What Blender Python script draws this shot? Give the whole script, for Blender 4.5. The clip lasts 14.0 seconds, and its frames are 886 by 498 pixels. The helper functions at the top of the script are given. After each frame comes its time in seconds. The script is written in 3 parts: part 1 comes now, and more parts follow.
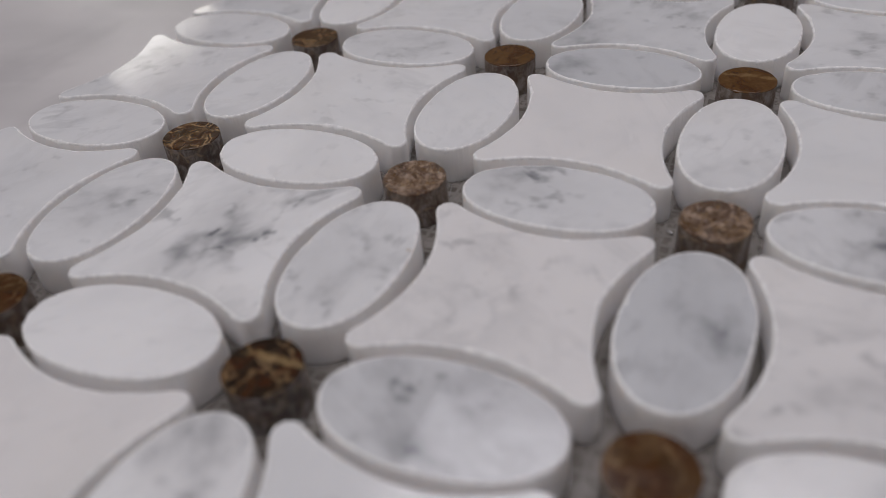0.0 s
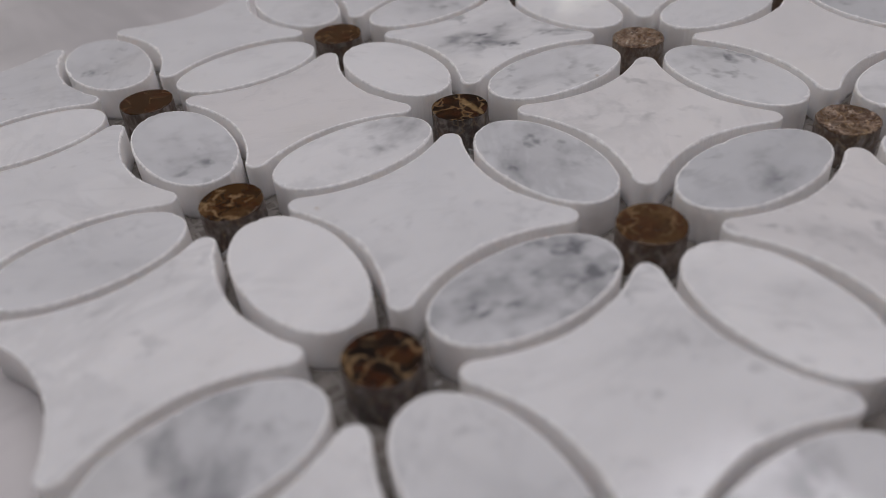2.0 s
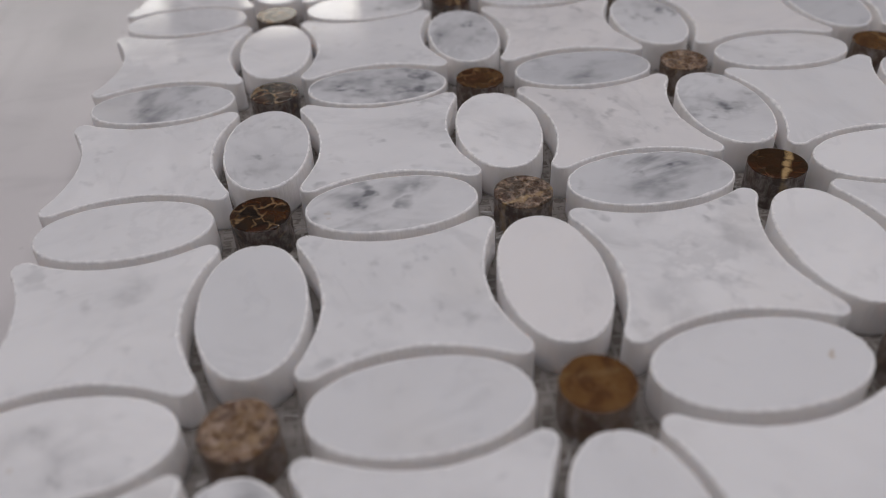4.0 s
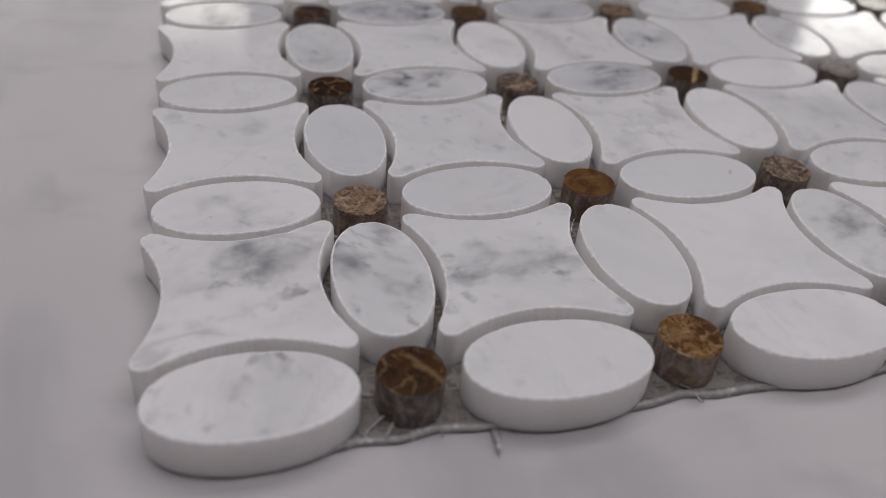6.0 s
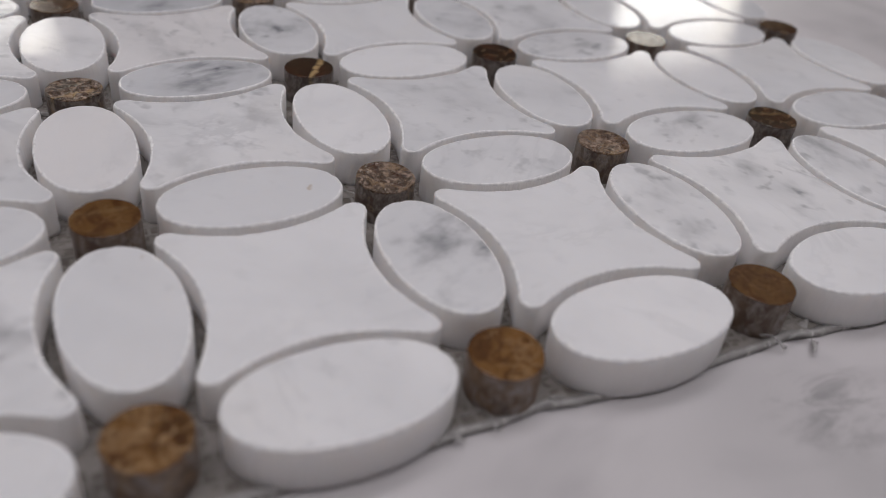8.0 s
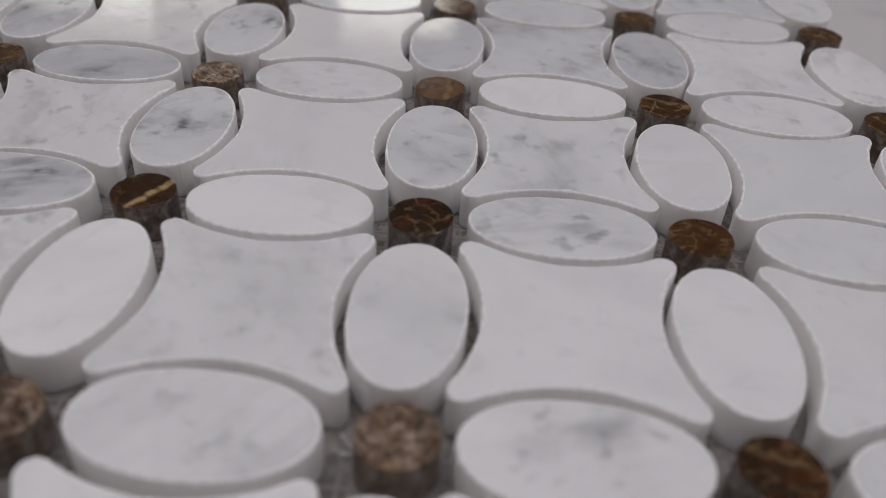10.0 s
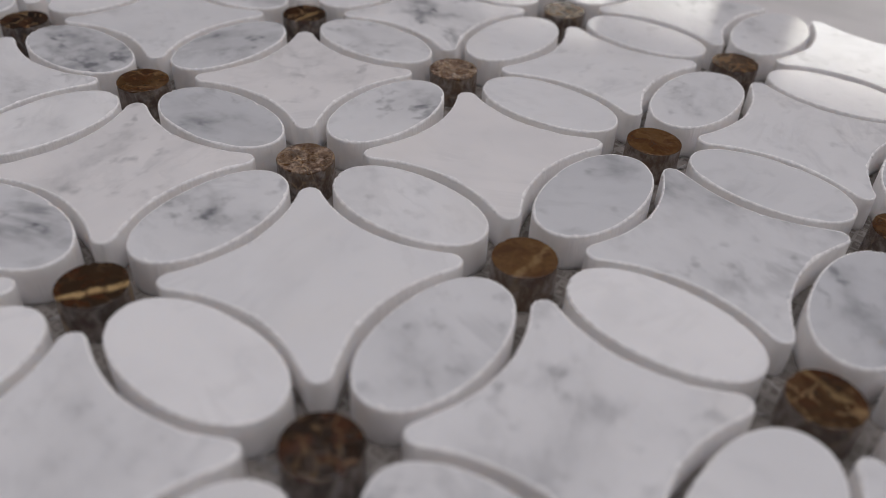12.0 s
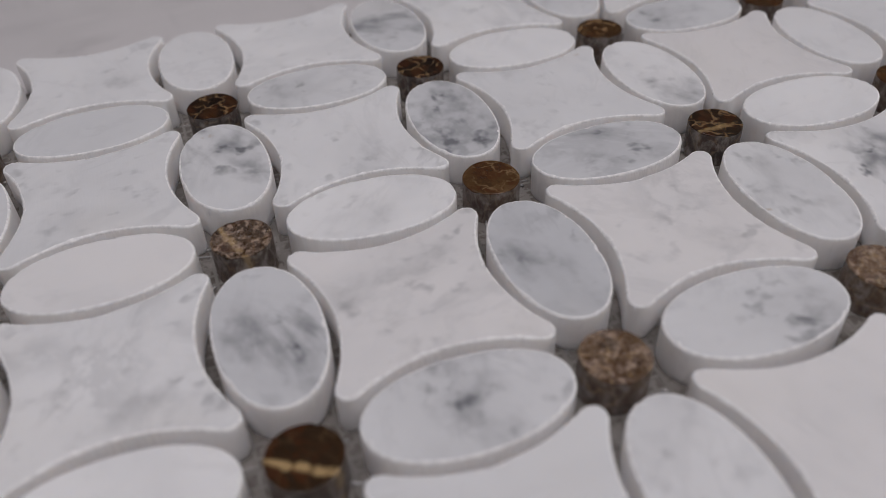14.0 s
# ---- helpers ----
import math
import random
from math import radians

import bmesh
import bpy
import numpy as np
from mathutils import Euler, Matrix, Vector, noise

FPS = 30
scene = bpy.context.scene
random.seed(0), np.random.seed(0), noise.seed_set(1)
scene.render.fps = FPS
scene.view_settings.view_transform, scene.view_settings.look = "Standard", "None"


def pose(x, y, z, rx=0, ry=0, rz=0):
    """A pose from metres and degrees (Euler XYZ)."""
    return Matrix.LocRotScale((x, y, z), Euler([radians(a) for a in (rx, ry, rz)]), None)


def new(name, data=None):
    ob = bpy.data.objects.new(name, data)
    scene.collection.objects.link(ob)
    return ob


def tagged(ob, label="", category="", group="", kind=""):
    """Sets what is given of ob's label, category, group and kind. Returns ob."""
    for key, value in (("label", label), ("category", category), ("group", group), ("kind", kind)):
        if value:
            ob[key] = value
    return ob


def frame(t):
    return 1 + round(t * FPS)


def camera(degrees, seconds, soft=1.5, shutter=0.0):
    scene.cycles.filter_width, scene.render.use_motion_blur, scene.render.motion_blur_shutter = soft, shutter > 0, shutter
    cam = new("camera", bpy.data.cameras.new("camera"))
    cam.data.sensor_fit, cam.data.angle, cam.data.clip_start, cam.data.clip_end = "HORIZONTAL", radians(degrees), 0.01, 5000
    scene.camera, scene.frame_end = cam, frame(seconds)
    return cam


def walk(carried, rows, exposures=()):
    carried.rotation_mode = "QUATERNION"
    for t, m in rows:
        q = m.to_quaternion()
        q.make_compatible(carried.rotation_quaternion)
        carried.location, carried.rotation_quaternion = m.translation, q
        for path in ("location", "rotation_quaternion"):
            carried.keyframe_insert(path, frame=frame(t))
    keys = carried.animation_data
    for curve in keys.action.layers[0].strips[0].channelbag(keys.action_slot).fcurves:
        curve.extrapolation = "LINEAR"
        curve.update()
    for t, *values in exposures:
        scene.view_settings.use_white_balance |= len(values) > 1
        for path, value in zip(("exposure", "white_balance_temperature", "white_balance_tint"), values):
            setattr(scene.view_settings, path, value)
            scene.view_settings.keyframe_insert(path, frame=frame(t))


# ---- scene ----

# ---------------------------------------------------------------- camera and walk
cam = camera(57.39, 14.0, soft=0.5)
cam.data.dof.use_dof = True
cam.data.dof.focus_distance = 0.168
cam.data.dof.aperture_fstop = 12.0

ROWS = [
    (0.0, -0.1245, 0.0059, 0.8370, 52.37, 4.44, -67.41),
    (0.5, -0.1353, -0.0073, 0.8362, 52.14, 4.08, -59.72),
    (1.0, -0.1441, -0.0173, 0.8351, 52.13, 4.00, -51.10),
    (1.5, -0.1485, -0.0340, 0.8357, 52.00, 4.16, -42.48),
    (2.0, -0.1467, -0.0588, 0.8376, 51.95, 4.08, -34.62),
    (2.5, -0.1396, -0.0827, 0.8385, 51.96, 3.80, -27.13),
    (3.0, -0.1266, -0.1096, 0.8369, 52.24, 3.51, -20.04),
    (3.5, -0.1093, -0.1393, 0.8431, 52.05, 3.10, -13.47),
    (4.0, -0.0927, -0.1674, 0.8472, 52.01, 2.11, -7.29),
    (4.2, -0.0859, -0.1791, 0.8469, 52.11, 1.80, -4.92),
    (6.3, -0.1421, -0.2304, 0.8545, 53.02, -5.07, -15.91),
    (6.5, -0.1422, -0.2289, 0.8518, 53.33, -5.31, -17.40),
    (7.0, -0.1245, -0.2215, 0.8482, 53.80, -5.82, -20.87),
    (7.5, -0.0938, -0.2169, 0.8430, 54.16, -6.03, -23.42),
    (8.0, -0.0664, -0.2132, 0.8399, 53.98, -5.88, -24.79),
    (8.5, -0.0324, -0.2006, 0.8399, 53.32, -5.23, -20.17),
    (9.0, -0.0018, -0.1868, 0.8382, 53.07, -4.57, -12.91),
    (9.2, 0.0081, -0.1820, 0.8392, 52.95, -4.19, -9.61),
    (11.3, 0.0848, -0.1072, 0.8425, 52.30, -2.66, 25.15),
    (11.5, 0.0866, -0.1006, 0.8429, 52.15, -2.57, 28.36),
    (12.0, 0.0886, -0.0860, 0.8449, 51.91, -2.49, 36.38),
    (12.5, 0.0856, -0.0752, 0.8450, 51.77, -2.07, 45.00),
    (13.0, 0.0812, -0.0614, 0.8449, 51.44, -1.21, 53.27),
    (13.5, 0.0669, -0.0476, 0.8456, 50.77, 0.09, 61.89),
    (14.0, 0.0592, -0.0397, 0.8534, 49.52, 1.83, 70.18),
]
walk(cam, [(t, pose(x, y, z, rx, ry, rz)) for t, x, y, z, rx, ry, rz in ROWS],
     [(0.0, -0.03), (2.0, -0.07), (3.0, -0.09), (4.0, -0.04), (6.5, -0.05), (8.0, 0.04), (9.0, -0.08), (11.5, -0.06), (13.0, -0.03), (14.0, -0.03)])

# ---------------------------------------------------------------- sizes
PITCH = 0.051            # one repeat of the pattern
THICK = 0.00765          # stone thickness
TABLE_Z = 0.75
STONE_Z = TABLE_Z + 0.0008
WALL_Y = 3.0             # window wall, ahead of the sheet
ROOM_X, ROOM_S, ROOM_H = 3.9, -2.6, 2.75


def lattice(i, j):
    return (i - 2.25) * PITCH, (j - 2.75) * PITCH


# four added openings stand in for one reflected window, each serving part of the walk
# window openings in the wall ahead: x from, x to, head height
WINDOWS = [(2.55, 3.41, 2.27), (-0.52, -0.07, 1.98), (-1.25, -0.80, 1.88), (-1.90, -1.28, 2.00)]
SILL = 1.08

# ---------------------------------------------------------------- world and lights
world = bpy.data.worlds.new("sky")
scene.world = world
world.use_nodes = True
wn = world.node_tree
sky = wn.nodes.new("ShaderNodeTexSky")
sky.sky_type = "NISHITA"
sky.sun_disc = False
sky.sun_elevation, sky.sun_rotation = radians(38), radians(20)
wn.links.new(sky.outputs[0], wn.nodes["Background"].inputs[0])
wn.nodes["Background"].inputs[1].default_value = 0.1


def area_lamp(name, m, sx, sy, watts, tint):
    data = bpy.data.lights.new(name, "AREA")
    data.shape, data.size, data.size_y, data.energy, data.color = "RECTANGLE", sx, sy, watts, tint
    ob = new(name, data)
    ob.matrix_world = m
    return ob


for x0, x1, top in WINDOWS:
    w, h = x1 - x0, top - SILL
    area_lamp("window_daylight", pose((x0 + x1) / 2, WALL_Y + 0.05, (SILL + top) / 2, 90, 0, 180),
              w, h, math.pi * w * h * 2.8, (1.0, 0.94, 0.82))
PANELS = [(x, y) for x in (-0.45, 0.85) for y in (-0.35, 0.55)]
for x, y in PANELS:
    area_lamp("panel_light", pose(x, y, ROOM_H - 0.045), 1.16, 0.56, 6.6, (1.0, 0.962, 1.022))


# ---------------------------------------------------------------- materials
class Mat:
    """A small wrapper that adds nodes to a new material."""

    def __init__(self, name):
        self.mat = bpy.data.materials.new(name)
        self.mat.use_nodes = True
        self.t = self.mat.node_tree
        self.bsdf = self.t.nodes["Principled BSDF"]

    def put(self, socket, value):
        if isinstance(value, bpy.types.NodeSocket):
            self.t.links.new(value, socket)
        else:
            socket.default_value = value

    def math(self, op, a, b=0.0, clamp=False):
        n = self.t.nodes.new("ShaderNodeMath")
        n.operation, n.use_clamp = op, clamp
        self.put(n.inputs[0], a)
        self.put(n.inputs[1], b)
        return n.outputs[0]

    def vec(self, op, a, b):
        n = self.t.nodes.new("ShaderNodeVectorMath")
        n.operation = op
        self.put(n.inputs[0], a)
        self.put(n.inputs[1], b)
        return n.outputs["Value"] if op in ("LENGTH", "DISTANCE", "DOT_PRODUCT") else n.outputs[0]

    def noise(self, vector, scale, detail=3.0, rough=0.55, distort=0.0):
        n = self.t.nodes.new("ShaderNodeTexNoise")
        self.put(n.inputs["Vector"], vector)
        self.put(n.inputs["Scale"], scale)
        n.inputs["Detail"].default_value = detail
        n.inputs["Roughness"].default_value = rough
        n.inputs["Distortion"].default_value = distort
        return n.outputs["Fac"]

    def span(self, value, a, b, c=0.0, d=1.0, smooth=True):
        n = self.t.nodes.new("ShaderNodeMapRange")
        n.interpolation_type = "SMOOTHSTEP" if smooth else "LINEAR"
        self.put(n.inputs["Value"], value)
        for k, v in zip(("From Min", "From Max", "To Min", "To Max"), (a, b, c, d)):
            self.put(n.inputs[k], v)
        return n.outputs["Result"]

    def mix(self, fac, a, b):
        n = self.t.nodes.new("ShaderNodeMix")
        n.data_type = "RGBA"
        self.put(n.inputs["Factor"], fac)
        self.put(n.inputs["A"], a if not isinstance(a, tuple) else (*a, 1.0))
        self.put(n.inputs["B"], b if not isinstance(b, tuple) else (*b, 1.0))
        return n.outputs["Result"]

    def bump(self, height, strength, distance):
        n = self.t.nodes.new("ShaderNodeBump")
        n.inputs["Strength"].default_value = strength
        n.inputs["Distance"].default_value = distance
        self.put(n.inputs["Height"], height)
        self.put(self.bsdf.inputs["Normal"], n.outputs[0])

    def coords(self, kind="Object"):
        return self.t.nodes.new("ShaderNodeTexCoord").outputs[kind]

    def xyz(self, x, y, z):
        n = self.t.nodes.new("ShaderNodeCombineXYZ")
        for s, v in zip(n.inputs, (x, y, z)):
            self.put(s, v)
        return n.outputs[0]

    def split(self, v):
        n = self.t.nodes.new("ShaderNodeSeparateXYZ")
        self.put(n.inputs[0], v)
        return n.outputs

    def info(self):
        return self.t.nodes.new("ShaderNodeObjectInfo").outputs

    def set(self, **kw):
        for k, v in kw.items():
            self.put(self.bsdf.inputs[k.replace("_", " ")], v)
        return self.mat


def white_marble(name, polished):
    """Carrara-like stone. The piece's colour slot holds its main stain: place (red, green), strength (blue), veining (alpha)."""
    m = Mat(name)
    p, info = m.coords(), m.info()
    seed = m.math("MULTIPLY", info["Random"], 37.0)
    q = m.vec("ADD", p, m.xyz(seed, m.math("MULTIPLY", seed, 1.7), seed))
    rgb = m.split(info["Color"])
    amount = info["Alpha"]
    # turn of the veins, one per piece
    turn = m.t.nodes.new("ShaderNodeVectorRotate")
    turn.rotation_type = "Z_AXIS"
    m.put(turn.inputs["Vector"], q)
    lay_of = m.t.nodes.new("ShaderNodeAttribute")
    lay_of.attribute_type, lay_of.attribute_name = "OBJECT", "vein_turn"
    m.put(turn.inputs["Angle"], lay_of.outputs["Fac"])
    along = m.vec("MULTIPLY", turn.outputs[0], (1.0, 0.62, 1.0))
    cloud = m.span(m.noise(along, 62, 4, 0.6, 0.25), 0.42, 0.78)
    wisp = m.span(m.math("ABSOLUTE", m.math("SUBTRACT", m.noise(along, 44, 5, 0.6, 0.7), 0.5)), 0.0, 0.06, 1.0, 0.0)
    patch = m.span(m.noise(q, 42, 2, 0.5), 0.46, 0.66)
    vein = m.math("MULTIPLY", wisp, patch)
    # the main stain: islands of grey that thicken round one place, drawn out one way
    place = m.xyz(m.math("MULTIPLY", m.math("SUBTRACT", rgb[0], 0.5), PITCH), m.math("MULTIPLY", m.math("SUBTRACT", rgb[1], 0.5), PITCH), 0.0)
    off = m.vec("SUBTRACT", m.vec("MULTIPLY", p, (1.0, 1.0, 0.0)), place)
    swing = m.t.nodes.new("ShaderNodeVectorRotate")
    swing.rotation_type = "Z_AXIS"
    m.put(swing.inputs["Vector"], off)
    m.put(swing.inputs["Angle"], lay_of.outputs["Fac"])
    far = m.vec("LENGTH", m.vec("MULTIPLY", swing.outputs[0], (1.0, 0.55, 1.0)), (0.0, 0.0, 0.0))
    near = m.math("MULTIPLY", m.span(far, 0.0, 0.0125, 1.0, 0.0), rgb[2])
    grain = m.noise(m.vec("MULTIPLY", turn.outputs[0], (1.0, 0.72, 1.0)), 150, 3, 0.5, 0.15)
    lively = m.math("ADD", m.math("MULTIPLY", m.math("MAXIMUM", amount, rgb[2]), 0.8), 0.3, True)
    grain = m.math("ADD", m.math("MULTIPLY", m.math("SUBTRACT", grain, 0.5), lively), 0.5)
    island = m.math("ADD", grain, m.math("MULTIPLY", near, 0.30))
    island = m.math("ADD", island, m.math("MULTIPLY", m.math("MULTIPLY", patch, amount), 0.055))
    spot = m.span(island, 0.56, 0.95)
    grey = m.math("MULTIPLY", m.math("ADD", m.math("MULTIPLY", cloud, 0.30), m.math("MULTIPLY", vein, 0.42)), amount)
    grey = m.math("ADD", grey, m.math("MULTIPLY", near, 0.17))
    grey = m.math("ADD", grey, m.math("MULTIPLY", spot, 0.74), True)
    # small dark flecks, gathered in the veined parts
    fleck = m.span(m.noise(m.vec("MULTIPLY", turn.outputs[0], (1.0, 0.8, 1.0)), 260, 2, 0.5, 0.1), 0.55, 0.74)
    gather = m.math("MULTIPLY", m.span(m.noise(q, 85, 2), 0.42, 0.60), m.math("ADD", m.math("ADD", m.math("MULTIPLY", amount, 0.8), 0.06), m.math("MULTIPLY", near, 0.6), True))
    grey = m.math("ADD", grey, m.math("MULTIPLY", m.math("MULTIPLY", fleck, gather), 0.72), True)
    attr = m.t.nodes.new("ShaderNodeAttribute")
    attr.attribute_type, attr.attribute_name = "OBJECT", "stone_tone"
    cast = attr.outputs["Fac"]
    tone = m.mix(m.span(cast, 0.0, 1.0, 0.0, 1.0, False), (0.885, 0.882, 0.891), (0.555, 0.568, 0.597))
    tone = m.mix(m.span(cast, -1.0, 0.0, 1.0, 0.0, False), tone, (0.735, 0.705, 0.70))
    # every stone is a little uneven: broad milky drifts and faint threads
    drift = m.span(m.noise(along, 70, 3, 0.5, 0.3), 0.36, 0.80, 0.0, 0.30)
    tone = m.mix(drift, tone, (0.60, 0.608, 0.63))
    faint = m.span(m.math("ABSOLUTE", m.math("SUBTRACT", m.noise(along, 30, 6, 0.6, 1.1), 0.5)), 0.0, 0.035, 0.11, 0.0)
    tone = m.mix(m.math("MULTIPLY", faint, m.span(m.noise(q, 60, 2), 0.4, 0.6)), tone, (0.40, 0.405, 0.42))
    warm = m.math("MULTIPLY", m.span(m.noise(q, 26, 2), 0.55, 0.75), 0.25)
    tone = m.mix(warm, tone, (0.78, 0.75, 0.715))
    if polished:
        colour = m.mix(grey, tone, (0.21, 0.216, 0.233))
        rust = m.span(m.noise(q, 120, 3), 0.735, 0.79, 0.0, 0.55)
        colour = m.mix(rust, colour, (0.42, 0.30, 0.17))
        fine = m.noise(m.vec("MULTIPLY", p, (1.0, 6.0, 1.0)), 420, 2)
        m.bump(m.math("ADD", fine, m.math("MULTIPLY", m.noise(q, 95, 2), 2.0)), 0.05, 0.0003)
        rough = m.span(m.noise(q, 160, 3), 0.35, 0.7, 0.012, 0.035)
        return m.set(Base_Color=colour, Roughness=rough, Subsurface_Weight=0.22, Subsurface_Radius=(1.0, 0.94, 0.88), Subsurface_Scale=0.0022)
    # sawn sides: matt, with the fine upright lines of the cut
    s = m.split(p)
    around = m.math("MULTIPLY", m.math("ARCTAN2", s[1], s[0]), 0.016)
    lines = m.noise(m.xyz(around, m.math("MULTIPLY", s[2], 0.07), seed), 1500, 3, 0.6)
    colour = m.mix(m.math("MULTIPLY", grey, 0.5), (0.89, 0.872, 0.866), (0.52, 0.51, 0.52))
    colour = m.mix(m.span(lines, 0.40, 0.75, 0.0, 0.35), colour, (0.90, 0.89, 0.885))
    m.bump(lines, 0.5, 0.0004)
    return m.set(Base_Color=colour, Roughness=0.55, Subsurface_Weight=0.6, Subsurface_Radius=(1.0, 0.94, 0.88), Subsurface_Scale=0.005)


def brown_marble(name, finish):
    """Dark emperador stone. Colour slot: tone (red), gold band (green), turn of the band (blue), veining (alpha)."""
    m = Mat(name)
    p, info = m.coords(), m.info()
    seed = m.math("MULTIPLY", info["Random"], 29.0)
    q = m.vec("ADD", p, m.xyz(seed, m.math("MULTIPLY", seed, 2.3), seed))
    rgb = m.split(info["Color"])
    base = m.mix(rgb[0], (0.008, 0.004, 0.003), (0.222, 0.108, 0.033))
    patch = m.span(m.noise(q, 260, 4, 0.6, 0.7), 0.46, 0.60)
    base = m.mix(m.math("MULTIPLY", patch, 0.85), base, m.mix(rgb[0], (0.058, 0.017, 0.005), (0.085, 0.035, 0.011)))
    shard = m.t.nodes.new("ShaderNodeTexVoronoi")
    m.put(shard.inputs["Vector"], m.vec("ADD", q, m.xyz(m.math("MULTIPLY", m.noise(q, 520, 5), 0.013), m.math("MULTIPLY", m.noise(q, 470, 5), 0.013), 0.0)))
    shard.feature = "SMOOTH_F1"
    shard.inputs["Scale"].default_value = 430
    shard.inputs["Smoothness"].default_value = 0.35
    shade = m.split(shard.outputs["Color"])[0]
    base = m.mix(m.math("MULTIPLY", m.span(shade, 0.50, 1.0, 0.0, 0.7), m.span(info["Alpha"], 0.1, 0.7, 0.25, 1.0)), base, m.mix(rgb[0], (0.004, 0.002, 0.002), (0.035, 0.014, 0.006)))
    base = m.mix(m.math("MULTIPLY", m.span(shade, 0.0, 0.38, 0.7, 0.0), m.span(info["Alpha"], 0.1, 0.7, 0.2, 1.0)), base, m.mix(rgb[0], (0.06, 0.026, 0.008), (0.34, 0.215, 0.11)))
    cell = m.t.nodes.new("ShaderNodeTexVoronoi")
    cell.feature = "DISTANCE_TO_EDGE"
    bent = m.vec("ADD", q, m.xyz(m.math("MULTIPLY", m.noise(q, 260, 3), 0.006), m.math("MULTIPLY", m.noise(q, 230, 3), 0.006), 0.0))
    m.put(cell.inputs["Vector"], bent)
    cell.inputs["Scale"].default_value = 270
    thread = m.span(cell.outputs["Distance"], 0.0, 0.085, 1.0, 0.0)
    thread = m.math("MULTIPLY", m.math("MULTIPLY", thread, m.span(m.noise(q, 300, 2), 0.42, 0.58)), info["Alpha"])
    base = m.mix(thread, base, (0.40, 0.265, 0.14))
    base = m.mix(m.span(m.noise(q, 1300, 4, 0.7), 0.45, 0.7, 0.0, 0.28), base, m.mix(rgb[0], (0.030, 0.013, 0.006), (0.10, 0.048, 0.020)))
    turn = m.t.nodes.new("ShaderNodeVectorRotate")
    turn.rotation_type = "Z_AXIS"
    m.put(turn.inputs["Vector"], p)
    m.put(turn.inputs["Angle"], m.math("MULTIPLY", rgb[2], math.pi))
    across = m.math("ADD", m.split(turn.outputs[0])[1], m.math("MULTIPLY", m.math("SUBTRACT", m.noise(q, 350, 3), 0.5), 0.0022))
    band = m.span(m.math("ABSOLUTE", m.math("SUBTRACT", across, 0.0019)), 0.0002, 0.0010, 1.0, 0.0)
    band = m.math("MULTIPLY", band, m.span(m.noise(q, 480, 3), 0.32, 0.55))
    base = m.mix(m.math("MULTIPLY", band, rgb[1]), base, (0.42, 0.29, 0.14))
    if finish == "polished":
        pit = m.span(m.noise(q, 900, 3, 0.7), 0.38, 0.5)
        m.bump(pit, 0.06, 0.0002)
        return m.set(Base_Color=base, Roughness=m.span(m.noise(q, 400, 3), 0.3, 0.7, 0.06, 0.16))
    if finish == "riven":
        # broken face: unpolished, with pale crystals and dust in the hollows
        pale = m.span(m.noise(q, 700, 5, 0.7, 0.6), 0.46, 0.68, 0.0, 0.85)
        base = m.mix(pale, base, (0.47, 0.35, 0.27))
        m.bump(m.noise(q, 800, 5, 0.7), 0.9, 0.0006)
        return m.set(Base_Color=base, Roughness=m.span(m.noise(q, 900, 3), 0.35, 0.65, 0.18, 0.5))
    dust = m.span(m.noise(m.vec("MULTIPLY", q, (1.0, 1.0, 0.6)), 480, 5, 0.7, 0.4), 0.40, 0.72, 0.12, 0.85)
    base = m.mix(dust, m.mix(0.2, base, (0.03, 0.018, 0.012)), (0.37, 0.335, 0.315))
    m.bump(m.noise(q, 1100, 4, 0.7), 0.6, 0.0004)
    return m.set(Base_Color=base, Roughness=0.42)


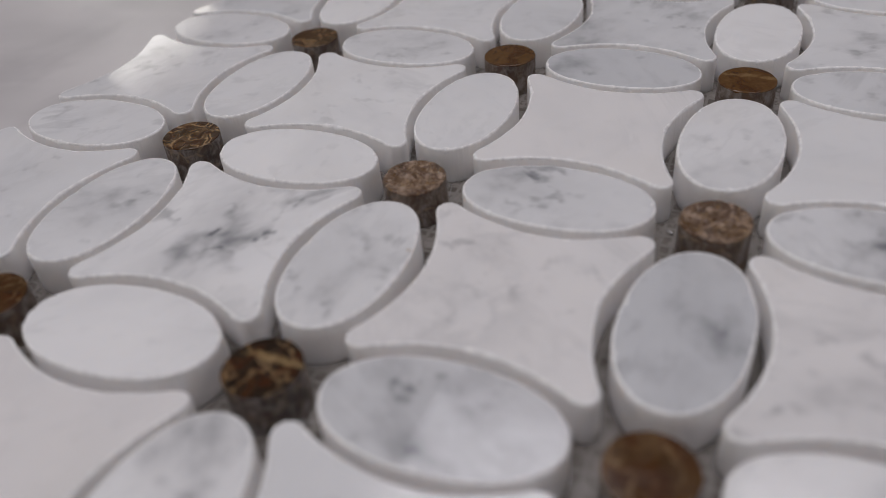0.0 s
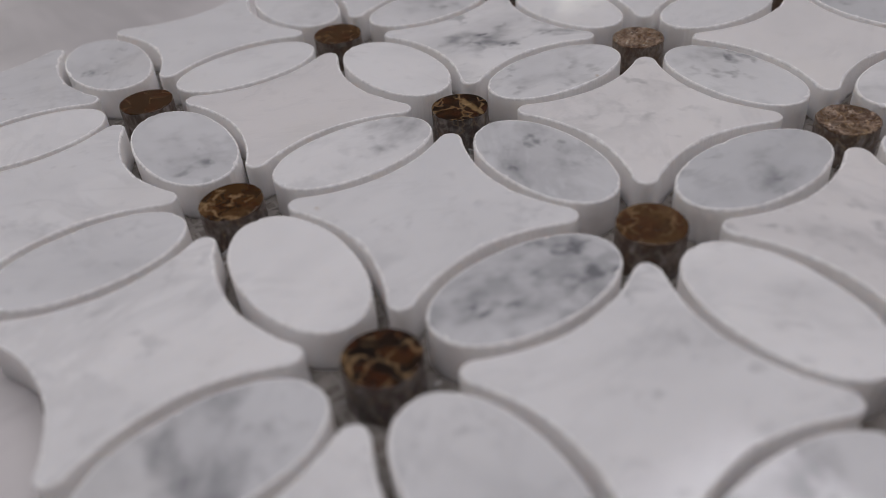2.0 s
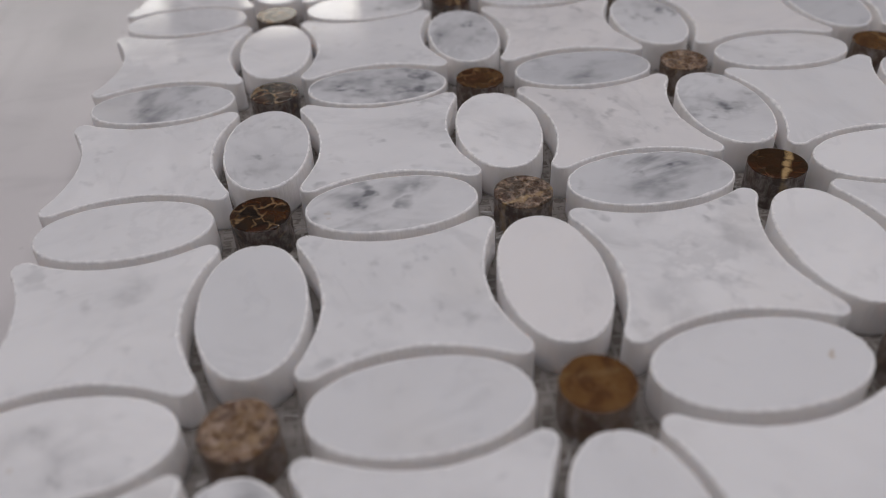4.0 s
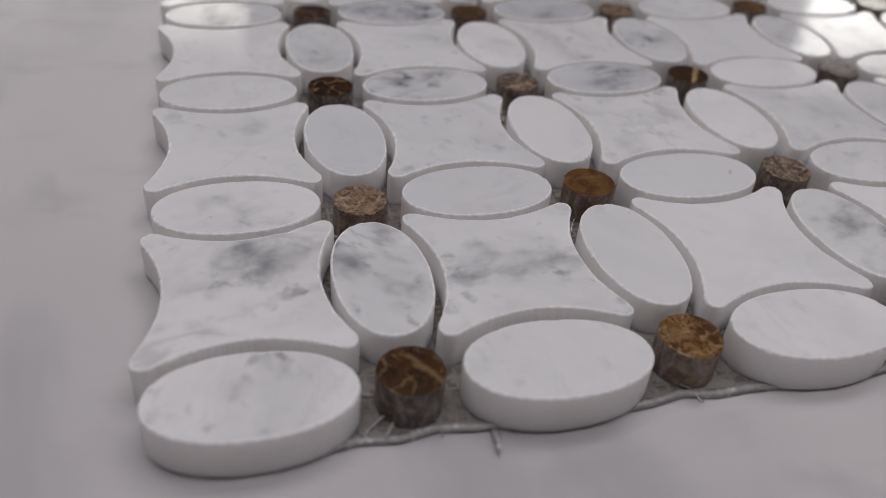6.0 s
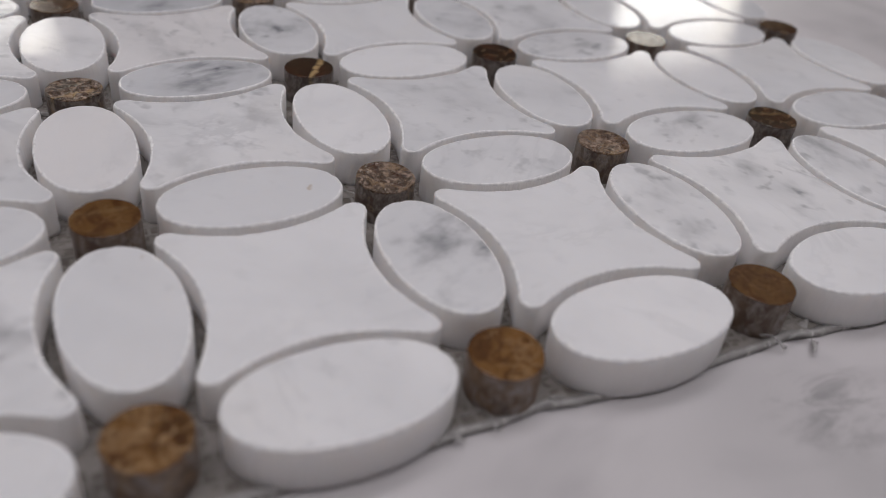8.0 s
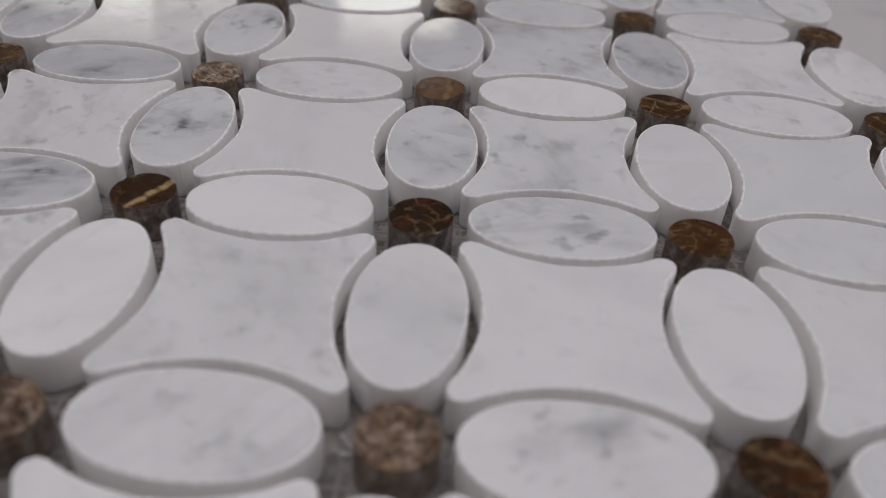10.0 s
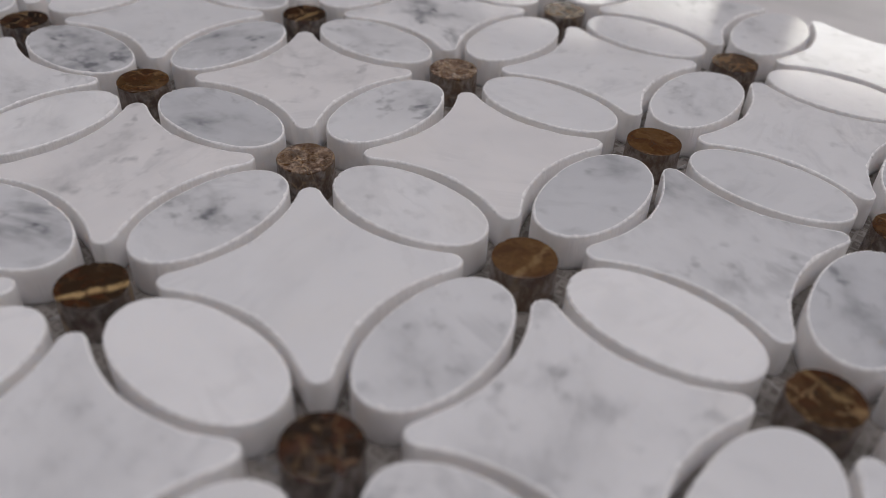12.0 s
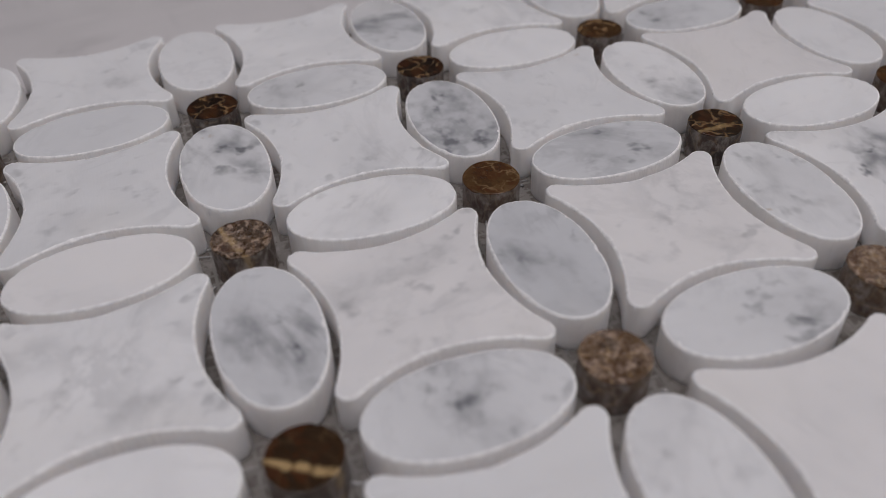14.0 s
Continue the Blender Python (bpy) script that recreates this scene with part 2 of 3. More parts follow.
def table_stone():
    m = Mat("pale_table_stone")
    p = m.coords()
    cloud = m.span(m.noise(p, 4.5, 4, 0.55, 0.5), 0.35, 0.75)
    stretch = m.vec("MULTIPLY", p, (1.0, 0.35, 1.0))
    vein = m.span(m.math("ABSOLUTE", m.math("SUBTRACT", m.noise(stretch, 15.0, 4, 0.55, 0.6), 0.5)), 0.0, 0.10, 1.0, 0.0)
    vein = m.math("MULTIPLY", vein, m.span(m.noise(p, 13.0, 2), 0.40, 0.62))
    smudge = m.span(m.noise(m.vec("MULTIPLY", p, (0.7, 1.3, 1.0)), 42.0, 3, 0.55, 0.4), 0.52, 0.76)
    speck = m.span(m.noise(p, 240, 3, 0.6), 0.63, 0.74)
    speck = m.math("MULTIPLY", speck, m.span(m.noise(p, 14, 2), 0.5, 0.7))
    colour = m.mix(cloud, (0.62, 0.597, 0.60), (0.53, 0.512, 0.519))
    colour = m.mix(m.math("MULTIPLY", smudge, 0.5), colour, (0.42, 0.405, 0.415))
    colour = m.mix(m.math("MULTIPLY", vein, 0.55), colour, (0.40, 0.39, 0.395))
    # one dark broken vein in the slab beside the sheet's edge
    gap = m.vec("MULTIPLY", m.vec("SUBTRACT", p, (-0.163, -0.412, 0.0)), (1.0, 1.3, 0.0))
    close = m.span(m.vec("LENGTH", gap, (0.0, 0.0, 0.0)), 0.004, 0.017, 1.0, 0.0)
    crack = m.span(m.noise(m.vec("MULTIPLY", p, (0.6, 1.5, 1.0)), 130.0, 5, 0.62, 0.5), 0.47, 0.70)
    colour = m.mix(m.math("MULTIPLY", m.math("MULTIPLY", crack, close), 0.6), colour, (0.20, 0.195, 0.20))
    colour = m.mix(m.math("MULTIPLY", speck, 0.3), colour, (0.33, 0.31, 0.31))
    m.bump(m.noise(p, 160, 3), 0.03, 0.0004)
    return m.set(Base_Color=colour, Roughness=m.span(m.noise(p, 30, 3), 0.3, 0.7, 0.40, 0.46), Specular_IOR_Level=0.25)


def plain(name, colour, rough, scale, amount, bump=0.1):
    m = Mat(name)
    p = m.coords()
    n = m.noise(p, scale, 4, 0.6)
    dark = tuple(c * (1 - amount) for c in colour)
    m.bump(m.noise(p, scale * 9, 3), bump, 0.001)
    return m.set(Base_Color=m.mix(n, dark, colour), Roughness=rough)


def bruised_arris():
    """The rounded edge of a white stone: frosted by grinding, with a dull gleam; whiter than the face, which also
    paints in the edge highlight.
    """
    m = Mat("bruised_lit_arris")
    p = m.coords()
    n = m.noise(p, 900, 4, 0.65)
    m.bump(n, 0.35, 0.0004)
    return m.set(Base_Color=m.mix(m.span(n, 0.38, 0.66), (0.80, 0.79, 0.795), (0.95, 0.945, 0.94)), Roughness=m.span(n, 0.3, 0.7, 0.22, 0.5),
                 Subsurface_Weight=0.3, Subsurface_Radius=(1.0, 0.94, 0.88), Subsurface_Scale=0.0022)


# brownish resin, its colour darkened for the shade in the gaps
def resin_film():
    m = Mat("shaded_resin_film")
    p = m.coords()
    n = m.noise(p, 300, 4, 0.65)
    m.bump(n, 0.4, 0.0006)
    return m.set(Base_Color=m.mix(m.span(n, 0.35, 0.7), (0.135, 0.118, 0.104), (0.27, 0.248, 0.228)), Roughness=m.span(n, 0.3, 0.7, 0.12, 0.4))


def clear_glue():
    m = Mat("clear_glue")
    return m.set(Base_Color=(0.90, 0.89, 0.88, 1), Roughness=m.span(m.noise(m.coords(), 500, 3), 0.3, 0.7, 0.05, 0.22), Transmission_Weight=0.7, IOR=1.45)


# pale copy of the film: light on its rim and scraps, put into the colour
def lit_resin():
    m = Mat("lit_resin_edge")
    n = m.noise(m.coords(), 420, 4, 0.65)
    m.bump(n, 0.5, 0.0005)
    return m.set(Base_Color=m.mix(m.span(n, 0.35, 0.7), (0.44, 0.425, 0.41), (0.66, 0.645, 0.63)), Roughness=m.span(n, 0.3, 0.7, 0.1, 0.3), Transmission_Weight=0.3, IOR=1.45)


MARBLE_TOP, MARBLE_SIDE = white_marble("polished_white_marble", True), white_marble("sawn_white_marble", False)
BROWN_TOP, BROWN_SIDE = brown_marble("polished_brown_marble", "polished"), brown_marble("sawn_brown_marble", "sawn")
BROWN_RIVEN = brown_marble("riven_brown_marble", "riven")
MARBLE_ARRIS = bruised_arris()
TABLE = table_stone()
FILM, GLUE, LIT_RESIN = resin_film(), clear_glue(), lit_resin()
# strands are coloured nearly as dark as the film, for the same gap shade
STRAND = plain("glass_fibre_strand", (0.25, 0.232, 0.212), 0.45, 300, 0.25)
PAINT = plain("wall_paint", (0.45, 0.435, 0.43), 0.8, 3, 0.08)
CEILING = plain("ceiling_paint", (0.78, 0.77, 0.76), 0.9, 3, 0.05)
FLOOR = plain("grey_floor_tile", (0.34, 0.33, 0.32), 0.45, 4, 0.25)
FRAME = plain("white_window_frame", (0.75, 0.74, 0.72), 0.4, 8, 0.06)
BASE = plain("grey_cabinet_board", (0.45, 0.44, 0.43), 0.5, 6, 0.12)


# ---------------------------------------------------------------- mesh helpers
def mesh_of(name, bm, *materials):
    data = bpy.data.meshes.new(name)
    bmesh.ops.recalc_face_normals(bm, faces=bm.faces)
    bm.to_mesh(data)
    bm.free()
    for mat in materials:
        data.materials.append(mat)
    return data


def part(name, bm, material, parent=None, label=""):
    ob = new(name, mesh_of(name, bm, material))
    ob.parent = parent
    return tagged(ob, label)


def box(bm, x0, x1, y0, y1, z0, z1):
    v = [bm.verts.new((x, y, z)) for x in (x0, x1) for y in (y0, y1) for z in (z0, z1)]
    for f in ((0, 1, 3, 2), (4, 6, 7, 5), (0, 4, 5, 1), (2, 3, 7, 6), (0, 2, 6, 4), (1, 5, 7, 3)):
        bm.faces.new([v[k] for k in f])
    return v


def one_box(*size):
    bm = bmesh.new()
    box(bm, *size)
    return bm


# ---------------------------------------------------------------- the room
tagged(part("floor", one_box(-ROOM_X - 0.15, ROOM_X + 0.15, ROOM_S - 0.15, WALL_Y + 0.2, -0.1, 0.0), FLOOR), "grey tiled floor of the showroom", "floor", kind="structure")
tagged(part("ceiling", one_box(-ROOM_X - 0.15, ROOM_X + 0.15, ROOM_S - 0.15, WALL_Y + 0.2, ROOM_H, ROOM_H + 0.12), CEILING), "plain white ceiling", "ceiling", kind="structure")
tagged(part("wall_south", one_box(-ROOM_X, ROOM_X, ROOM_S - 0.15, ROOM_S, 0.0, ROOM_H), PAINT), "plain pale painted wall", "wall", kind="structure")
tagged(part("wall_west", one_box(-ROOM_X - 0.15, -ROOM_X, ROOM_S - 0.15, WALL_Y + 0.2, 0.0, ROOM_H), PAINT), "plain pale painted wall", "wall", kind="structure")
tagged(part("wall_east", one_box(ROOM_X, ROOM_X + 0.15, ROOM_S - 0.15, WALL_Y + 0.2, 0.0, ROOM_H), PAINT), "plain pale painted wall", "wall", kind="structure")
bm = bmesh.new()
edge = -ROOM_X
for x0, x1, top in sorted(WINDOWS):
    box(bm, edge, x0, WALL_Y, WALL_Y + 0.2, 0.0, ROOM_H)
    box(bm, x0, x1, WALL_Y, WALL_Y + 0.2, 0.0, SILL)
    box(bm, x0, x1, WALL_Y, WALL_Y + 0.2, top, ROOM_H)
    edge = x1
box(bm, edge, ROOM_X, WALL_Y, WALL_Y + 0.2, 0.0, ROOM_H)
tagged(part("wall_north", bm, PAINT), "pale painted wall with window openings added for the reflections", "wall", kind="structure")
for n, (x0, x1, top) in enumerate(sorted(WINDOWS), 1):
    win = tagged(new("window_%d" % n), "narrow white-framed window, placed for its reflection in the stones", "window", kind="structure")
    f = 0.03
    for name, size in (("window_frame", (x0, x0 + f, SILL, top)), ("window_frame", (x1 - f, x1, SILL, top)),
                       ("window_frame", (x0 + f, x1 - f, SILL, SILL + f)), ("window_frame", (x0 + f, x1 - f, top - f, top))):
        part(name, one_box(size[0], size[1], WALL_Y + 0.08, WALL_Y + 0.12, size[2], size[3]), FRAME, win)
for x, y in PANELS:
    lamp = tagged(new("ceiling_light"), "flat white rectangular ceiling light panel", "ceiling light", "ceiling lights")
    lamp.location = (x, y, ROOM_H)
    for sx0, sx1, sy0, sy1 in ((-0.60, 0.60, -0.30, -0.28), (-0.60, 0.60, 0.28, 0.30), (-0.60, -0.58, -0.28, 0.28), (0.58, 0.60, -0.28, 0.28)):
        part("frame", one_box(sx0, sx1, sy0, sy1, -0.05, 0.0), FRAME, lamp)

# ---------------------------------------------------------------- the table
table = tagged(new("table"), "pale grey-white stone table with a satin top", "table")
table.location = (0.2, 0.25, 0.0)
bm = one_box(-1.1, 1.1, -0.75, 0.75, TABLE_Z - 0.03, TABLE_Z)
bmesh.ops.bevel(bm, geom=bm.edges[:], offset=0.003, segments=2, affect="EDGES")
part("tabletop", bm, TABLE, table, "pale stone slab with faint grey veins")
part("base", one_box(-0.95, 0.95, -0.6, 0.6, 0.0, TABLE_Z - 0.03), BASE, table)


# ---------------------------------------------------------------- the mosaic sheet
def oval_outline(rng):
    a, b = 0.330 * PITCH, 0.183 * PITCH
    out = []
    for k in range(144):
        t = 2 * math.pi * k / 144
        c, s = math.cos(t), math.sin(t)
        r = (abs(c) ** 2.12 + abs(s) ** 2.12) ** (-1 / 2.12)
        out.append((a * r * c, b * r * s))
    return out


def star_outline(rng):
    """A square with four hollow sides and blunt tips."""
    side = []
    for k in range(37):
        d = -0.300 + 0.600 * k / 36
        side.append((d, -(0.5 - (0.224 - 0.92 * d * d))))
    # tip at the end of this side, from its last point round to the next side
    side += [(0.325, -0.3625), (0.341, -0.3565), (0.351, -0.351), (0.3565, -0.341), (0.3625, -0.325)]
    out = []
    for q in range(4):
        c, s = (1, 0, -1, 0)[q], (0, 1, 0, -1)[q]
        out += [((x * c - y * s) * PITCH, (x * s + y * c) * PITCH) for x, y in side]
    return out


def round_outline(rng):
    return [(0.1135 * PITCH * math.cos(2 * math.pi * k / 48), 0.1135 * PITCH * math.sin(2 * math.pi * k / 48)) for k in range(48)]


def piece_mesh(name, outline, seed, top, side, arris, chips, round_off=0.00055, riven=0.0):
    """One stone: sides ribbed by the saw, a rounded and chipped arris, and a polished face, or a broken one where riven."""
    rng = random.Random(seed)
    pts = [Vector(p) for p in outline]
    n = len(pts)
    inward = []
    for k in range(n):
        d = pts[(k + 1) % n] - pts[k - 1]
        inward.append(Vector((-d.y, d.x)).normalized())
    wear = [round_off * (0.75 + 0.5 * noise.noise(Vector((k * 0.11, seed, 0.0))) + 0.06 * rng.random()) for k in range(n)]
    for _ in range(chips):
        k, w, deep = rng.randrange(n), rng.choice((0, 1, 2)), rng.uniform(0.00015, 0.00045)
        for d in range(-w, w + 1):
            wear[(k + d) % n] += deep / (1 + abs(d))
    sway = [0.00006 * math.sin(3 * 2 * math.pi * k / n + seed) for k in range(n)]
    rib = [0.00005 * rng.uniform(-1, 1) for _ in range(n)]
    rings = []
    # inward share of the rounding, height below the face in shares of it (or a height), and share of the ribs
    for share, drop, height, ribbed in ((0.0, 0.0, 0.0, 1.0), (0.0, 0.0, 0.0006, 1.0), (0.0, 1.0, None, 0.6), (0.12, 0.5, None, 0.25), (0.42, 0.14, None, 0.1), (1.0, 0.0, None, 0.0)):
        ring = []
        for k in range(n):
            off = sway[k] + rib[k] * ribbed + wear[k] * share
            ring.append((*(pts[k] + inward[k] * off), THICK - wear[k] * drop if height is None else height))
        rings.append(ring)
    bm = bmesh.new()
    vs = [[bm.verts.new(c) for c in ring] for ring in rings]
    for level, (a, b) in enumerate(zip(vs, vs[1:])):
        for k in range(n):
            f = bm.faces.new((a[k], a[(k + 1) % n], b[(k + 1) % n], b[k]))
            f.smooth, f.material_index = True, 1 if level < 2 else 2
    last = vs[-1]
    if riven:
        for share in (0.86, 0.7, 0.52, 0.34, 0.16):
            ring = []
            for k in range(n):
                x, y = rings[-1][k][0] * share, rings[-1][k][1] * share
                deep = noise.noise(Vector((x * 420, y * 420, seed))) + 0.6 * noise.noise(Vector((x * 1100, y * 1100, seed)))
                ring.append(bm.verts.new((x, y, THICK - riven * (0.45 + deep))))
            for k in range(n):
                bm.faces.new((last[k], last[(k + 1) % n], ring[(k + 1) % n], ring[k])).smooth = True
            last = ring
    bm.faces.new(last).material_index = 0
    bm.faces.new(list(reversed(vs[0]))).material_index = 1
    return mesh_of(name, bm, top, side, arris)


sheet = tagged(new("mosaic_sheet"), "white marble flower mosaic sheet with round brown inserts, lying flat", "mosaic tile")
sheet.location = (0, 0, STONE_Z)

STARS = [piece_mesh("star_tile", star_outline(None), s, MARBLE_TOP, MARBLE_SIDE, MARBLE_ARRIS, 10) for s in range(5)]
OVALS = [piece_mesh("oval_tile", oval_outline(None), 20 + s, MARBLE_TOP, MARBLE_SIDE, MARBLE_ARRIS, 6) for s in range(5)]
ROUNDS = [piece_mesh("round_tile", round_outline(None), 40 + s, BROWN_TOP, BROWN_SIDE, BROWN_TOP, 2, 0.00016) for s in range(4)]
RIVEN = [piece_mesh("round_tile", round_outline(None), 60 + s, BROWN_RIVEN, BROWN_SIDE, BROWN_RIVEN, 5, 0.0004, 0.0006) for s in range(4)]

LOOKS, BROWNS, SHIFTS = {}, {}, {}


def stone(kind, i, j, veining, tone, u=0.0, v=0.0, stain=0.0, lie=None):
    """lie: the way the veins run, in degrees from the x axis."""
    LOOKS[kind, i, j] = (u + 0.5, v + 0.5, stain, veining), tone, lie


def insert(i, j, tone, band, turn, veining, dx, dy):
    BROWNS[i, j], SHIFTS[i, j] = (tone, band, turn, veining), (dx, dy)


# single stones as they look: place in the pattern, veining, tone (1 greyer, below 0 warmer), and the main stain
stone('h', -0.5, 0, 0.5, 0.1, 0.01, -0.05, 0.5, lie=75)
stone('h', -0.5, 1, 0.2, 0.1, 0.04, -0.07, 0.4)
stone('h', -0.5, 2, 0.15, 0.25)
stone('h', -0.5, 3, 0.3, 0.6, -0.01, -0.02, 0.8)
stone('h', -0.5, 4, 0.3, 0.4, 0.03, -0.06, 0.3)
stone('h', 0.5, 0, 0.2, 0.25)
stone('h', 0.5, 1, 0.1, 0.45)
stone('h', 0.5, 2, 0.6, 0.4, -0.06, 0.05, 0.7, lie=17)
stone('h', 0.5, 3, 0.8, 0.6, -0.09, 0.04, 0.8, lie=170)
stone('h', 0.5, 4, 0.2, 0.15, 0.28, 0.02, 0.6)
stone('h', 0.5, 5, 0.05, 0.2)
stone('h', 1.5, 0, 0.2, 0.05, -0.07, 0.04, 0.2)
stone('h', 1.5, 1, 0.1, 0.35)
stone('h', 1.5, 2, 0.7, 0.6, 0.06, -0.01, 0.6, lie=23)
stone('h', 1.5, 3, 0.8, 0.8, 0.05, -0.02, 0.5, lie=15)
stone('h', 1.5, 4, 0.5, 0.3, -0.11, 0.04, 0.5)
stone('h', 1.5, 5, 0.5, 0.3, 0.01, 0.07, 0.5)
stone('h', 2.5, 0, 0.05, 0)
stone('h', 2.5, 1, 0.35, 0.2, 0.03, 0.14, 0.3)
stone('h', 2.5, 2, 0, 0.1)
stone('h', 2.5, 3, 0.3, 0.25, -0.27, 0, 0.4)
stone('h', 2.5, 4, 0.15, 0.3)
stone('h', 2.5, 5, 0.2, 0.3)
stone('h', 3.5, 0, 0.05, 0.1)
stone('h', 3.5, 1, 0.4, 0.1, 0.08, 0.12, 0.5)
stone('h', 3.5, 2, 0.5, 0.3, 0.04, 0.01, 0.4, lie=4)
stone('h', 3.5, 3, 0, 0.05)
stone('h', 3.5, 4, 0.2, 0.5)
stone('h', 4.5, 2, 0.1, 0.4)
stone('s', -0.5, 0.5, 0.7, 0.15, 0.08, 0.16, 0.7, lie=18)
stone('s', -0.5, 1.5, 0.3, 0.2, 0.09, 0.12, 0.4)
stone('s', -0.5, 2.5, 0.35, 0.1)
stone('s', -0.5, 3.5, 0.3, 0.1)
stone('s', -0.5, 4.5, 0.3, 0.2)
stone('s', 0.5, 0.5, 0.6, 0.15, -0.04, -0.01, 0.5, lie=176)
stone('s', 0.5, 1.5, 0.4, 0.3, 0.2, -0.13, 0.3, lie=113)
stone('s', 0.5, 2.5, 0.5, 0.2, 0.03, 0.04, 0.4)
stone('s', 0.5, 3.5, 0.25, 0.3, -0.08, -0.13, 0.3)
stone('s', 0.5, 4.5, 0.05, -0.6)
stone('s', 0.5, 5.5, 0.1, 0.3)
stone('s', 1.5, 0.5, 0.05, 0.15)
stone('s', 1.5, 1.5, 0.5, 0.15, 0.21, 0.12, 0.3, lie=119)
stone('s', 1.5, 2.5, 0.5, -0.5, -0.15, 0.08, 0.4, lie=97)
stone('s', 1.5, 3.5, 0.3, -0.5, 0.11, 0.09, 0.3)
stone('s', 1.5, 4.5, 0.8, 0.1, -0.02, -0.04, 0.9, lie=157)
stone('s', 2.5, 0.5, 0.05, 0.15)
stone('s', 2.5, 1.5, 0.35, 0.3, 0.06, -0.01, 0.4, lie=142)
stone('s', 2.5, 2.5, 0, 0.3)
stone('s', 2.5, 3.5, 0, -0.5)
stone('s', 2.5, 4.5, 0.3, 0.2)
stone('s', 2.5, 5.5, 0.4, 0.3, 0.06, 0.23, 0.4)
stone('s', 3.5, 0.5, 0.5, 0.1, 0.06, 0.01, 0.5)
stone('s', 3.5, 1.5, 0.1, 0.2)
stone('s', 3.5, 2.5, 0.5, 0.3, -0.04, -0.07, 0.5)
stone('s', 3.5, 3.5, 0.6, 0.5, -0.26, 0.19, 0.6, lie=161)
stone('s', 3.5, 4.5, 0.3, 0.3)
stone('s', 4.5, 1.5, 0.2, 0.3)
stone('s', 4.5, 2.5, 0.1, 0.4)
stone('v', 0, 0.5, 0.7, 0.3, -0.01, 0.05, 0.6, lie=135)
stone('v', 0, 1.5, 0.1, 0.5)
stone('v', 0, 2.5, 0.6, 0.4, -0.13, -0.05, 0.5)
stone('v', 0, 3.5, 0.05, 0.05)
stone('v', 0, 4.5, 0.5, 0.5, -0.11, -0.01, 0.5)
stone('v', 0, 5.5, 0.5, 0.5, -0.04, 0, 0.4)
stone('v', 1, 0.5, 0.1, 0.3)
stone('v', 1, 1.5, 0, -0.4)
stone('v', 1, 2.5, 0.2, 0.05, -0.05, -0.03, 0.35, lie=125)
stone('v', 1, 3.5, 0.6, 0.6, 0.06, 0.01, 0.5, lie=77)
stone('v', 1, 4.5, 0.1, 0.05)
stone('v', 1, 5.5, 0.4, 0.3)
stone('v', 2, 0.5, 0.25, 0.3, 0.05, -0.12, 0.8, lie=20)
stone('v', 2, 1.5, 0.1, 0.05)
stone('v', 2, 2.5, 0.6, 0.4, -0.06, -0.01, 0.6, lie=165)
stone('v', 2, 3.5, 0.6, 0.4, 0.14, -0.04, 0.6, lie=94)
stone('v', 2, 4.5, 0.1, 0.1)
stone('v', 2, 5.5, 0.4, 0.3)
stone('v', 3, 0.5, 0.5, 0.1, -0.16, 0.02, 0.4)
stone('v', 3, 1.5, 0.2, 0.3, -0, -0.14, 0.3)
stone('v', 3, 2.5, 0.4, 0.5, -0.11, -0.05, 0.4, lie=151)
stone('v', 3, 3.5, 0.4, 0.75, 0.21, 0.03, 0.5)
stone('v', 3, 4.5, 0.4, 0.4, -0.04, -0.05, 0.4)
stone('v', 3, 5.5, 0.3, 0.3, -0.01, -0.01, 0.3)
stone('v', 4, 0.5, 0.6, 0.2, 0.27, -0.04, 0.6)
stone('v', 4, 1.5, 0.05, 0.2)
stone('v', 4, 2.5, 0.05, 0.3)
stone('v', 4, 3.5, 0.6, 0.8, -0.04, 0.01, 0.6, lie=104)
stone('v', 5, 1.5, 0.1, 0.3)
stone('v', 5, 2.5, 0.1, 0.5)

# brown inserts: place, tone, gold band, its turn, veining, and the shift from the regular pattern
insert(0, 0, 0.14, 0.3, 0.3, 0.35, -0.001, 0.008)
insert(0, 1, 0.6, 0.25, 0.95, 0.5, -0.009, -0.011)
insert(0, 2, 0, 0, 0.2, 0.55, 0.004, 0.026)
insert(0, 3, 0, 0, 0, 0.6, 0.020, 0.011)
insert(0, 4, 0.28, 0, 0, 0.7, -0.006, -0.001)
insert(0, 5, 0.2, 0, 0, 0.15, 0.010, -0.031)
insert(1, 0, 0.8, 0, 0, 0.65, -0.002, 0.010)
insert(1, 1, 0.62, 0.15, 0, 0.1, 0.010, -0.003)
insert(1, 2, 0.18, 0.8, 0.9, 0.4, -0.001, -0.013)
insert(1, 3, 0.34, 0, 0, 0.35, -0.007, -0.019)
insert(1, 4, 0.04, 0.5, 0.5, 0.5, -0.014, 0.015)
insert(1, 5, 0.3, 0, 0, 0.3, -0.019, 0.017)
insert(2, 0, 0.85, 0, 0, 0.35, -0.009, -0.012)
insert(2, 1, 0.22, 0, 0, 0.5, 0.013, -0.003)
insert(2, 2, 0.1, 1, 0.66, 0.1, 0.023, 0.007)
insert(2, 3, 0.42, 0, 0, 0.8, 0.002, -0.027)
insert(2, 4, 0.5, 0, 0, 0.6, -0.024, 0.005)
insert(2, 5, 0.22, 0, 0, 0.8, 0.011, 0.011)
insert(3, 0, 0.5, 0, 0, 0.1, -0.002, 0.001)
insert(3, 1, 0.4, 0.0, 0, 0.6, 0.022, 0.023)
insert(3, 2, 0.04, 0, 0, 0.3, 0.011, -0.011)
